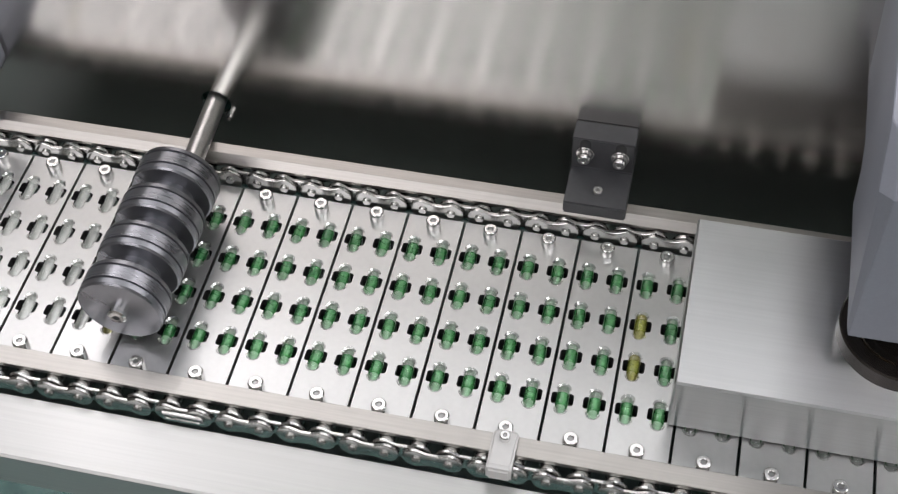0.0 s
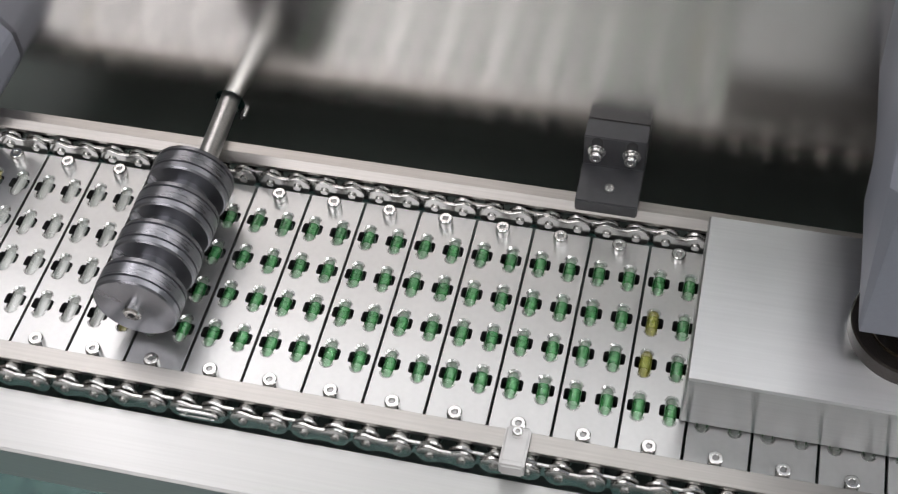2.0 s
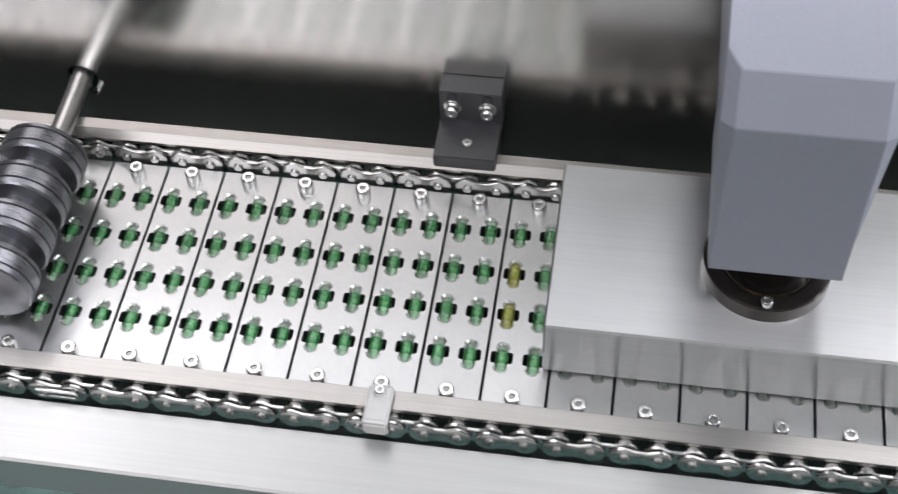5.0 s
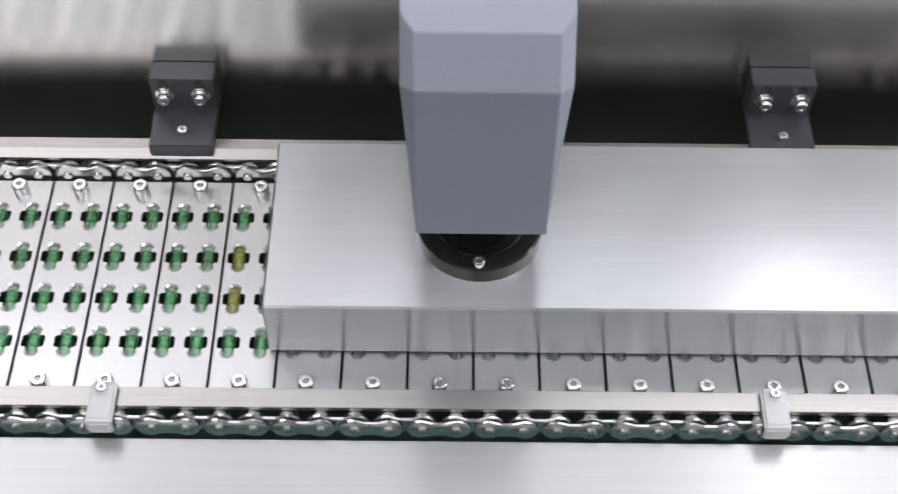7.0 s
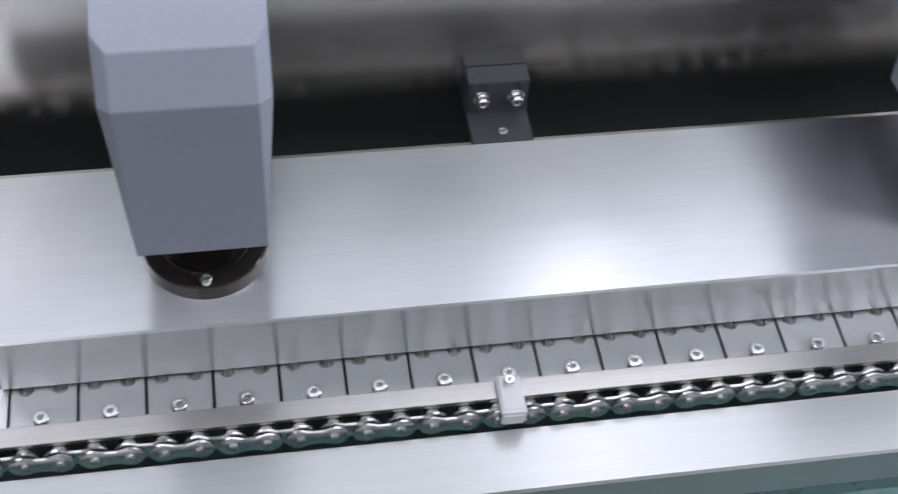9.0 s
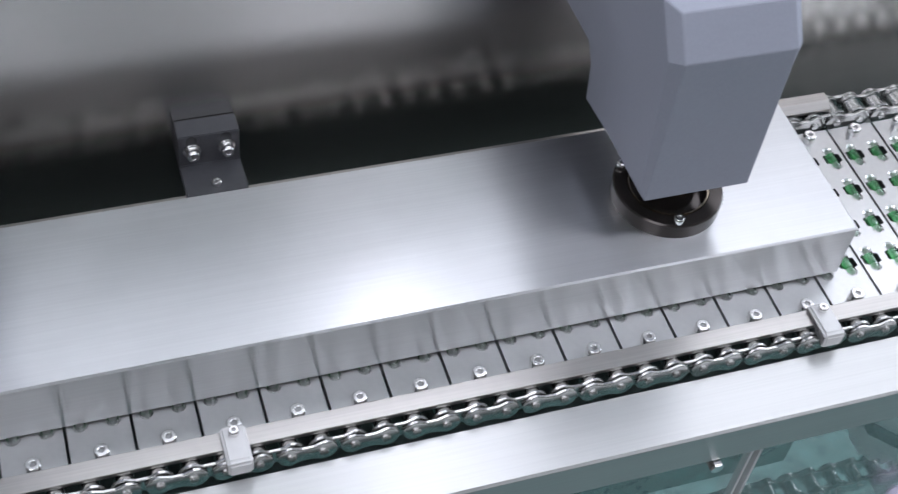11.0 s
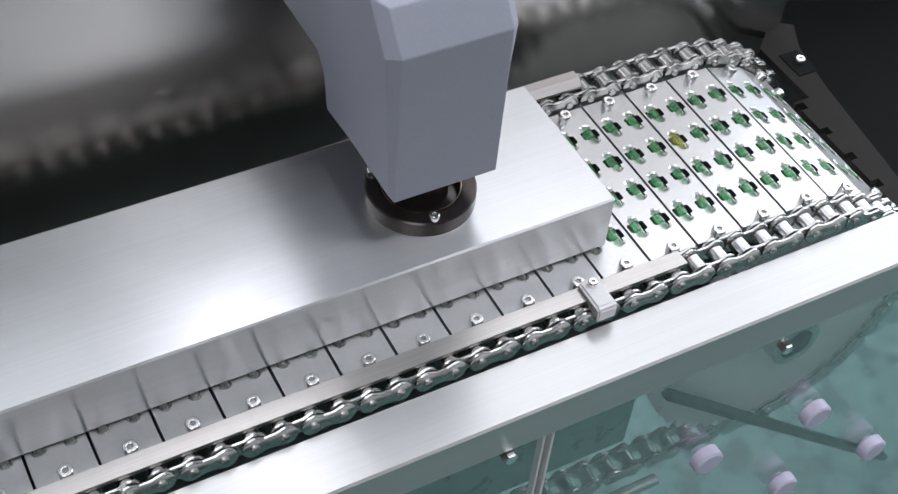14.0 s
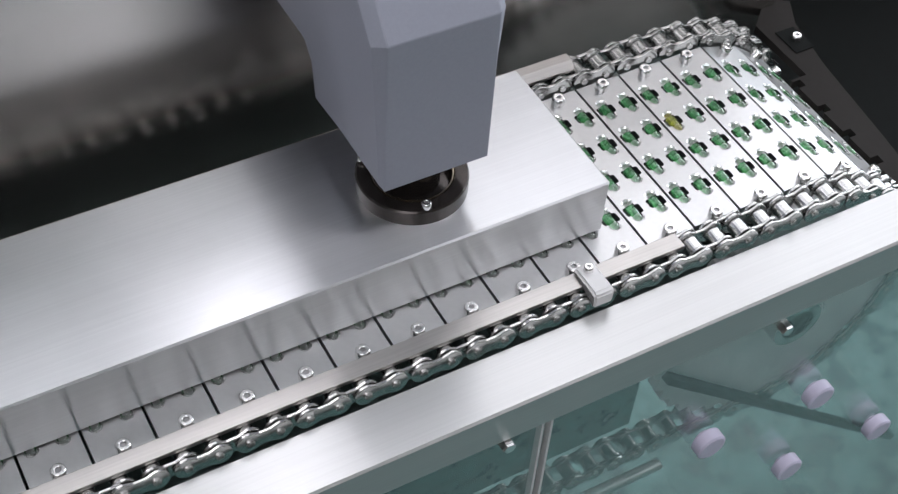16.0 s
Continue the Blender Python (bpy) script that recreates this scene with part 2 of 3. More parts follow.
def on_path(s, h=0.0):
    p, a = path(s, h)
    return Matrix.Translation(p) @ Matrix.Rotation(a, 4, "Y")


def cap_screw(parent, m, r=0.0035, h=0.004, label="bright socket-head screw", washer=0.0):
    """A socket-head cap screw that stands on z = 0 of m."""
    k = (round(r, 5), round(h, 5), washer)
    if k not in SCREWS:
        bm = bmesh.new()
        prof = []
        z0 = 0.0
        if washer:
            prof += [(0, 0), (washer, 0), (washer, 0.0011), (r * 1.02, 0.0011), (r * 1.25, 0.0013), (r * 1.25, 0.0022), (r * 0.95, 0.0023)]
            z0 = 0.0023
        else:
            prof += [(0, 0), (r * 0.93, 0)]
        prof += [(r, z0 + 0.0004), (r, z0 + h - 0.0010), (r * 0.93, z0 + h - 0.0004), (r * 0.80, z0 + h), (r * 0.46, z0 + h), (r * 0.38, z0 + h - 0.0003)]
        lathe(bm, prof, 20)
        hexa = bmesh.new()
        lathe(hexa, [(r * 0.40, z0 + h - 0.0003), (r * 0.38, z0 + h * 0.84), (0, z0 + h * 0.84)], 6)
        SCREWS[k] = (mesh("screw", bm, M_SCREW), mesh("socket", hexa, M_RECESS, 0))
    head = part("screw", SCREWS[k][0], parent, label, m)
    part("socket", SCREWS[k][1], head)
    return head


SCREWS = {}

# ---- room ----
ROOM = (-4.0, 4.5, -3.5, 3.5, -0.95, 2.1)
rx0, rx1, ry0, ry1, rz0, rz1 = ROOM
thing("floor", "green epoxy workshop floor", "floor", kind="structure", me=mesh("floor", boxed(rx0, rx1, ry0, ry1, rz0 - 0.1, rz0), M_FLOOR, 0))
thing("ceiling", "white workshop ceiling", "ceiling", kind="structure", me=mesh("ceiling", boxed(rx0, rx1, ry0, ry1, rz1, rz1 + 0.1), M_CEIL, 0))
for nm, b in (("wall_south", (rx0, rx1, ry0 - 0.1, ry0)), ("wall_north", (rx0, rx1, ry1, ry1 + 0.1)), ("wall_west", (rx0 - 0.1, rx0, ry0, ry1)), ("wall_east", (rx1, rx1 + 0.1, ry0, ry1))):
    thing(nm, "plain painted workshop wall", "wall", kind="structure", me=mesh(nm, boxed(*b, rz0, rz1), M_SOUTH if nm in ("wall_south", "wall_west") else M_ROOM, 0))
w1 = thing("window_1", "wide workshop window in a white frame", "window", kind="structure", m=pose(4.46, 0.9, 0.95))
for nm, b in (("window_frame", (-0.03, 0.035, -1.66, 1.66, -0.81, -0.75)), ("window_frame", (-0.03, 0.035, -1.66, 1.66, 0.75, 0.81)), ("window_frame", (-0.03, 0.035, -1.66, -1.60, -0.75, 0.75)), ("window_frame", (-0.03, 0.035, 1.60, 1.66, -0.75, 0.75))):
    part(nm, mesh(nm, boxed(*b, bevel=0.004), M_CEIL), w1)
# Housings for the added fill lights, out of view.
for lx, ly, lsx, lsy, lw in FILL_PANELS:
    t = thing("ceiling_panel", "unseen flat white ceiling panel added for fill light", "lamp", "ceiling panels", m=pose(lx, ly, rz1))
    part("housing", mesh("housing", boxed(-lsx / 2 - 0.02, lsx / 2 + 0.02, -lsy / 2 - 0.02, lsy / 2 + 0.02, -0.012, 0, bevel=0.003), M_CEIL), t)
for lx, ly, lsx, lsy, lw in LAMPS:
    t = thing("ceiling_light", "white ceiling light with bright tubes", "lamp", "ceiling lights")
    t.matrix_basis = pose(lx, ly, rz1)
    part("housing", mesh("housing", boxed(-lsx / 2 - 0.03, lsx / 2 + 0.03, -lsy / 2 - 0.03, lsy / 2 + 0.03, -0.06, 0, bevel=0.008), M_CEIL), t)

# ---- machine body ----
bm = bmesh.new()
hx, hz, hr = -0.2060, 0.0110, 0.0090
ring = [bm.verts.new((hx + hr * math.cos(a), WALL, hz + hr * math.sin(a))) for a in [2 * math.pi * i / 32 for i in range(32)]]
outer = [bm.verts.new(c) for c in ((-0.75, WALL, -0.06), (0.915, WALL, -0.06), (0.915, WALL, 0.20), (-0.75, WALL, 0.20))]
es = [bm.edges.new((l[i], l[(i + 1) % len(l)])) for l in (ring, outer) for i in range(len(l))]
bmesh.ops.triangle_fill(bm, use_beauty=True, edges=es)
ext = bmesh.ops.extrude_face_region(bm, geom=bm.faces[:])
bmesh.ops.translate(bm, vec=(0, 0.003, 0), verts=[v for v in ext["geom"] if isinstance(v, bmesh.types.BMVert)])
back = thing("machine_back_wall", "brushed stainless steel back panel with a shaft hole", "machine panel", kind="structure", me=mesh("machine_back_wall", bm, M_WALL, 0))
thing("drip_pan", "dark green-grey pan under the conveyor", "machine pan", kind="structure", me=mesh("drip_pan", boxed(-0.75, 0.76, -0.024, WALL - 0.002, -0.075, -0.06), M_PAN, 0))
thing("machine_end_panel", "dark painted machine end panel", "machine panel", kind="structure", me=mesh("machine_end_panel", boxed(1.40, 1.42, 0.02, 0.55, -0.3, -0.02), M_DARK, 0))
# Dark sheet added so that the view past the side bar stays black.
thing("end_tray", "dark sheet added beyond the end sprocket", "machine pan", kind="structure", me=mesh("end_tray", boxed(0.93, 1.40, 0.02, 0.30, -0.13, -0.12), M_DARK, 0))
thing("machine_rear_panel", "dark painted machine rear panel", "machine panel", kind="structure", me=mesh("machine_rear_panel", boxed(0.915, 1.40, 0.30, 0.32, -0.6, 0.10), M_DARK, 0))
thing("gearbox_housing", "dark green closed housing behind the steel panel", "machine panel", kind="structure", me=mesh("gearbox_housing", boxed(-0.75, 0.912, WALL + 0.03, 0.34, -0.6, 0.195), M_HOUSE, 0))

# front ledge: a folded sheet, open below
prof = [(-0.0263, -0.008), (-0.0585, -0.008), (-0.0598, -0.0093), (-0.0598, -0.036), (-0.0583, -0.036), (-0.0583, -0.0105), (-0.0263, -0.0105)]
thing("front_ledge", "satin stainless steel front ledge, folded down", "machine ledge", kind="structure", me=mesh("front_ledge", prism(bmesh.new(), prof, -0.75, 1.08), M_LEDGE, 20))

# guide rails
rail_f = thing("guide_rail", "flat steel guide rail over the front chain", "rail", "guide rails")
# A dark strip under each rail stands for the shade in the gap.
part("wear_strip", mesh("wear_strip", boxed(-0.75, 0.692, -0.0135, -0.0060, -0.0008, -0.0001), M_DARK), rail_f, "dark strip standing for the shade under the rail")
part("rail_bar", mesh("guide_rail", boxed(-0.75, 0.6965, -0.0150, -0.0046, 0.0, 0.003, bevel=0.0003, seg=1), M_RAIL), rail_f)
rail_b = thing("guide_rail", "flat steel guide rail beside the back chain", "rail", "guide rails")
part("rail_bar", mesh("rail_bar", prism(bmesh.new(), [(0.1325, 0.0052), (0.1325, 0.0074), (0.1362, 0.0113), (0.1365, 0.0115), (0.1430, 0.0115), (0.1433, 0.0112), (0.1433, 0.0052)], -0.75, 0.716), M_RAIL, 10), rail_b)
part("wear_strip", mesh("wear_strip", boxed(-0.75, 0.712, 0.1335, 0.1400, 0.0047, 0.0051), M_DARK), rail_b, "dark strip standing for the shade under the rail")

# ---- press block ----
KX0, KX1, KY0, KY1, KZ0, KZ1 = 0.0744, 0.6640, 0.0189, 0.1199, -0.0018, 0.0362
blk = thing("pressure_block", "long brushed aluminium block over the plates", "machine block", me=mesh("pressure_block", boxed(KX0, KX1, KY0, KY1, KZ0, KZ1, bevel=0.0010, seg=1), M_BLOCK))

# ---- arms with bearing rings ----


def swan_arm(x, ringed=True, turn=0):
    t = thing("support_arm", "grey painted arm bent down " + ("onto a bearing ring" if ringed else "from the back panel"), "machine arm", "support arms", m=pose(x, 0, 0))
    if "arm" not in ARMS:
        prof = [(0.0390, 0.0667), (0.0390, 0.1600), (0.0535, 0.1790), (0.0900, 0.1885), (0.2100, 0.1885), (0.2100, 0.0985), (0.1285, 0.0985), (0.1215, 0.0880), (0.1195, 0.0640), (0.0890, 0.0667)]
        bm = prism(bmesh.new(), prof, -0.0355, 0.0355)
        bmesh.ops.recalc_face_normals(bm, faces=bm.faces[:])
        # wider chamfer along the front corners
        front = [e for e in bm.edges if all(v.co.y < 0.06 for v in e.verts) and abs(e.verts[0].co.x - e.verts[1].co.x) < 1e-6 and min(v.co.z for v in e.verts) > 0.06]
        bmesh.ops.bevel(bm, geom=front, offset=0.0060, segments=1, affect="EDGES")
        bmesh.ops.bevel(bm, geom=[e for e in bm.edges if e.calc_face_angle(0) > 0.5], offset=0.0005, segments=1, affect="EDGES")
        for v in bm.verts:
            over = abs(v.co.x) - 0.0295   # the side chamfers run out towards the foot
            if v.co.z < 0.16 and over > 0:
                v.co.x = math.copysign(0.0295 + over * max(0.08, (v.co.z - 0.0667) / 0.0933), v.co.x)
        ARMS["arm"] = mesh("arm", bm, M_PAINT, 15)
        bm = bmesh.new()
        lathe(bm, [(0.0220, 0), (0.0302, 0), (0.0302, 0.0085), (0.0294, 0.0095), (0.0228, 0.0095), (0.0220, 0.0088)], 56)
        ARMS["ring"] = mesh("bearing_ring", bm, M_RING)
        bm = bmesh.new()
        lathe(bm, [(0.0206, 0.0), (0.0220, 0.0), (0.0220, 0.0097), (0.0213, 0.0097), (0.0208, 0.0080), (0.0206, 0.0)], 56)
        ARMS["lip"] = mesh("lip", bm, M_BRASS)
        bm = bmesh.new()
        lathe(bm, [(0, 0.0), (0.0206, 0.0), (0.0204, 0.0045), (0.0150, 0.0055), (0.0150, 0.0310), (0, 0.0310)], 40)
        ARMS["stem"] = mesh("stem", bm, M_RING)
    part("arm", ARMS["arm"], t)
    if ringed:
        r = part("bearing_ring", ARMS["ring"], t, "dark browned bearing ring", pose(0, 0.0645, KZ1))
        part("lip", ARMS["lip"], r, "thin bright inner edge")
        part("stem", ARMS["stem"], t, "dark round stem", pose(0, 0.0645, KZ1))
        for k in range(3):
            a = radians(-91 + turn + 120 * k)
            cap_screw(r, pose(0.0268 * math.cos(a), 0.0268 * math.sin(a), 0.0095), 0.0030, 0.0038)
    return t


ARMS = {}
swan_arm(0.1757, True, 0)
swan_arm(0.5670, True, -11)
bm = prism(bmesh.new(), [(-0.075, 0.058), (-0.010, 0.058), (0.0, 0.044), (0.0, 0.026), (-0.010, 0.010), (-0.075, 0.010)], 0.118, WALL, "xz")
bmesh.ops.recalc_face_normals(bm, faces=bm.faces[:])
bmesh.ops.bevel(bm, geom=bm.edges[:], offset=0.002, segments=1, affect="EDGES")
thing("wall_block", "grey painted chamfered block on the back panel", "machine block", m=pose(-0.3320, 0, 0), me=mesh("wall_block", bm, M_PAINT, 15))

# ---- brackets on the back panel ----


def bracket(x):
    t = thing("rail_bracket", "black oxide bracket screwed to the back panel", "bracket", "rail brackets", m=pose(x, 0, 0))
    if "b" not in ARMS:
        # stepped block: upright against the panel, foot on the rail
        prof = [(WALL, 0.0122), (0.1440, 0.0122), (0.1440, 0.0065), (0.1335, 0.0065), (0.1335, 0.0165), (0.1600, 0.0165), (0.1600, 0.0385), (WALL, 0.0385)]
        bm = prism(bmesh.new(), prof, -0.0168, 0.0168)
        bmesh.ops.recalc_face_normals(bm, faces=bm.faces[:])
        bmesh.ops.bevel(bm, geom=bm.edges[:], offset=0.0006, segments=2, affect="EDGES")
        ARMS["b"] = mesh("bracket_body", bm, M_BLACK)
        # Flat black patch holds the shade of a slotted hole.
        bm = bmesh.new()
        pts = [(0.0030 * math.cos(a), 0.0030 * math.sin(a) + (0.0022 if math.sin(a) > 0 else -0.0022)) for a in [2 * math.pi * i / 24 for i in range(24)]]
        prism(bm, pts, 0, 0.0004, "xy")
        ARMS["slot"] = mesh("slot", bm, M_HOLE_SHADE, 0)
    body = part("bracket_body", ARMS["b"], t)
    tilt = Matrix.Rotation(radians(90), 4, "X")
    for sx in (-0.0096, 0.0094):
        part("slot", ARMS["slot"], t, "slotted hole drawn as a dark patch of shade", Matrix.Translation((sx, 0.1602, 0.0330)) @ tilt)
        cap_screw(t, Matrix.Translation((sx, 0.1599, 0.0285)) @ tilt, 0.0036, 0.0042, "bright socket-head bolt with washer", 0.0050)
    cap_screw(t, pose(0.0003, 0.1432, 0.0165), 0.0029, 0.0030, "small bright cap screw")
    return t


bracket(0.0200)
bracket(0.3366)

# ---- rail clips ----


def rail_clip(x):
    t = thing("rail_clip", "white nylon clip across the front chain", "clip", "rail clips", m=pose(x, 0, 0))
    if "clip" not in ARMS:
        prof = [(-0.0035, 0.0030), (-0.0035, 0.0055), (-0.0050, 0.0068), (-0.0246, 0.0068), (-0.0262, 0.0054), (-0.0262, -0.0040), (-0.0240, -0.0040), (-0.0240, 0.0030)]
        bm = prism(bmesh.new(), prof, -0.0062, 0.0062)
        bmesh.ops.recalc_face_normals(bm, faces=bm.faces[:])
        bmesh.ops.bevel(bm, geom=bm.edges[:], offset=0.0013, segments=3, affect="EDGES")
        ARMS["clip"] = mesh("clip_body", bm, M_NYLON)
    part("clip_body", ARMS["clip"], t)
    cap_screw(t, pose(0, -0.0090, 0.0066), 0.0027, 0.0036)
    return t


for cx in (-0.3215, 0.0, 0.3141, 0.6363):
    rail_clip(cx)

# ---- roller with four grooved discs on a shaft ----
rol = thing("applicator_roller", "dark grey roller of four grooved discs on a steel shaft", "roller", m=pose(-0.2013, 0, 0.0235))
bm = bmesh.new()
q = 0.0225
lathe(bm, [(0, 0), (q - 0.0012, 0), (q - 0.0002, 0.0010), (q, 0.0036), (q - 0.0011, 0.0039), (q - 0.0011, 0.0047), (q, 0.0050), (q, 0.0118), (q - 0.0011, 0.0121), (q - 0.0011, 0.0129), (q, 0.0132), (q - 0.0004, 0.0156), (q - 0.0014, 0.0164), (0.0, 0.0164)], 72, "y")
disc = mesh("disc", bm, M_ROLL, 35)
for dy in (0.0143, 0.0400, 0.0654, 0.0910):
    part("disc", disc, rol, m=pose(0, dy, 0))
part("hub", mesh("hub", lathe(bmesh.new(), [(0, 0.02), (0.0125, 0.02), (0.0125, 0.095), (0, 0.095)], 48, "y"), M_ROLL), rol)
d = Vector((-0.0085, 0.0780, -0.0120))   # the shaft slopes down a little towards its hole
SHAFT_AT = Matrix.Translation((0.0038, 0.0955, 0.0)) @ Vector((0, 0, 1)).rotation_difference(d).to_matrix().to_4x4()
part("shaft", mesh("shaft", lathe(bmesh.new(), [(0, 0), (0.0058, 0), (0.0058, 0.108), (0, 0.108)], 40), M_SHAFT), rol, "bright ground steel shaft", SHAFT_AT)
part("end_cap", mesh("end_cap", lathe(bmesh.new(), [(0, 0.0098), (0.0040, 0.0098), (0.0050, 0.0106), (0.0052, 0.0146), (0, 0.0146)], 28, "y"), M_SCREW), rol, "bright end screw")
# Flat dark hexagon painted for the shade inside the end screw's socket.
part("socket", mesh("socket", lathe(bmesh.new(), [(0, 0.0097), (0.0019, 0.0097), (0.0019, 0.0102), (0, 0.0102)], 6, "y"), M_HOLE_SHADE, 0), rol)
bm = lathe(bmesh.new(), [(0.0017, -0.003), (0.0024, -0.003), (0.0024, 0.004), (0.0017, 0.004), (0.0017, -0.003)], 16, "y")
thing("grub_pin", "small bright pin beside the shaft hole", "pin", m=pose(-0.1985, WALL - 0.001, 0.0025), me=mesh("grub_pin", bm, M_SCREW))

# ---- carrier plates ----
YF, YB = -0.0016, 0.1250
XL, XR = -0.485 * P + 0.0008, 0.515 * P - 0.0008
ROWS = [0.0243, 0.0500, 0.0755, 0.1014]
COLS = [-0.25 * P, 0.25 * P]
SL, SW = 0.0085, 0.0031   # half length and half width of a pocket
NX, NY = 0.0056, 0.0034   # half size of its cross notch


def stadium(half_l, r, n=10):
    a = [(r * math.cos(math.pi * i / n), half_l - r + r * math.sin(math.pi * i / n)) for i in range(n + 1)]
    return a + [(-x, -y) for x, y in a]


def cross_outline():
    r = 0.0013
    a = [(NX - r + r * math.cos(t), -NY + r + r * math.sin(t)) for t in (-1.57, -0.8, 0.0)]
    a += [(NX - r + r * math.cos(t), NY - r + r * math.sin(t)) for t in (0.0, 0.8, 1.57)] + [(SW, NY)]
    a += [(SW * math.cos(math.pi * i / 10), SL - SW + SW * math.sin(math.pi * i / 10)) for i in range(11)]
    a += [(-SW, NY)]
    a.insert(0, (SW, -NY))
    a.pop()   # the mirrored half brings it back
    return a + [(-x, -y) for x, y in a]


def plate_mesh():
    bm = bmesh.new()
    edges = []
    loops = []
    out = [bm.verts.new(c) for c in ((XL, YF, 0), (XR, YF, 0), (XR, YB, 0), (XL, YB, 0))]
    edges += [bm.edges.new((out[i], out[(i + 1) % 4])) for i in range(4)]
    for cx in COLS:
        for cy in ROWS:
            l = [bm.verts.new((cx + a, cy + b, 0)) for a, b in cross_outline()]
            edges += [bm.edges.new((l[i], l[(i + 1) % len(l)])) for i in range(len(l))]
            loops.append(l)
    bmesh.ops.triangle_fill(bm, use_beauty=True, edges=edges, normal=(0, 0, 1))
    for l in loops + [out]:
        mid = sum(w.co.y for w in l) / len(l)
        low = [bm.verts.new((v.co.x, v.co.y, -0.0045 if l is out else -0.0102)) for v in l]
        for i in range(len(l)):
            j = (i + 1) % len(l)
            f = bm.faces.new((l[i], l[j], low[j], low[i]))
            # Notch walls are painted with the hole shade, end walls with the pale cradle.
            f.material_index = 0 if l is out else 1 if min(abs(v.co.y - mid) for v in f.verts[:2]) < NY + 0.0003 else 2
    me = mesh("plate_body", bm, [M_PLATE, M_HOLE_SHADE, M_CRADLE], 0)
    return me


def pocket_mesh():
    """A cradle for the capsule over a cross slot painted black for its shade."""
    bm = bmesh.new()
    n = 8
    prev = None
    for j, y in enumerate([-SL + 0.0002, -SL + SW * 0.6, SL - SW * 0.6, SL - 0.0002]):
        wide = SW * (0.35 if j in (0, 3) else 1.0)
        dep = 0.0010 if j in (0, 3) else 0.0028
        row = [bm.verts.new((wide * math.cos(math.pi * (1 + i / n)), y, -0.0014 + dep * math.sin(math.pi * (1 + i / n)))) for i in range(n + 1)]
        if prev:
            for i in range(n):
                bm.faces.new((prev[i], prev[i + 1], row[i + 1], row[i]))
        prev = row
    for sgn in (-1, 1):   # bright chamfer ring round both ends, drawn for the capsules' rim glints
        arc = [math.pi * i / 10 for i in range(11)]
        ra = [bm.verts.new(((SW + 0.0006) * math.cos(a), sgn * (SL - SW + (SW + 0.0006) * math.sin(a)), 0.0002)) for a in arc]
        rb = [bm.verts.new(((SW - 0.0004) * math.cos(a), sgn * (SL - SW + (SW - 0.0004) * math.sin(a)), -0.0004)) for a in arc]
        for i in range(10):
            bm.faces.new((ra[i], ra[i + 1], rb[i + 1], rb[i])).material_index = 2
    # Notch floor, painted black for the shade of a deep slot.
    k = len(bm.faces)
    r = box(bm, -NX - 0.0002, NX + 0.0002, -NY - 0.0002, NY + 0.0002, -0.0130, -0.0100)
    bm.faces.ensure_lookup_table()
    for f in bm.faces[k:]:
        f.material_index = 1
    return mesh("pocket", bm, [M_CRADLE, M_HOLE_SHADE, M_SCREW], 40)


PLATE, POCKET = plate_mesh(), pocket_mesh()
plate0 = thing("carrier_plate", "satin steel plate with eight capsule pockets on the chains", "conveyor plate", "carrier plates")
part("plate_body", PLATE, plate0)
for cx in COLS:
    for cy in ROWS:
        part("pocket", POCKET, plate0, m=pose(cx, cy, 0))
for sy in (0.0, W):
    cap_screw(plate0, pose(0, sy, 0), 0.0040, 0.0056, "bright socket-head screw")

HL, RA, RB = 0.0080, 0.0027, 0.0029
bm = lathe(bmesh.new(), [(0, -HL)] + [(RA * math.sin(a), -HL + RA * (1 - math.cos(a))) for a in (0.4, 0.8, 1.2, 1.57)] + [(RA, 0.0), (RB, 0.0001), (RB, HL - RB)] + [(RB * math.cos(a), HL - RB * (1 - math.sin(a))) for a in (0.4, 0.8, 1.2)] + [(0, HL)], 20, "y")
SHELL = mesh("shell", bm, M_GEL, 60)
SHELL_Y = SHELL.copy()
SHELL_Y.materials.clear()
SHELL_Y.materials.append(M_GELY)
bm = lathe(bmesh.new(), [(0.0022, -0.0036), (0.00298, -0.0034), (0.00306, -0.0027), (0.00306, 0.0027), (0.00298, 0.0034), (0.0022, 0.0036)], 20, "y")
BAND = mesh("band", bm, M_GREEN, 40)
BAND_L = BAND.copy()
BAND_L.materials.clear()
BAND_L.materials.append(M_LIME)


def capsule(label, shell, band):
    t = thing("capsule", label, "capsule", "capsules on the plates")
    part("shell", shell, t)
    if band:
        part("band", band, t, "translucent coloured gelatine band")
    return t


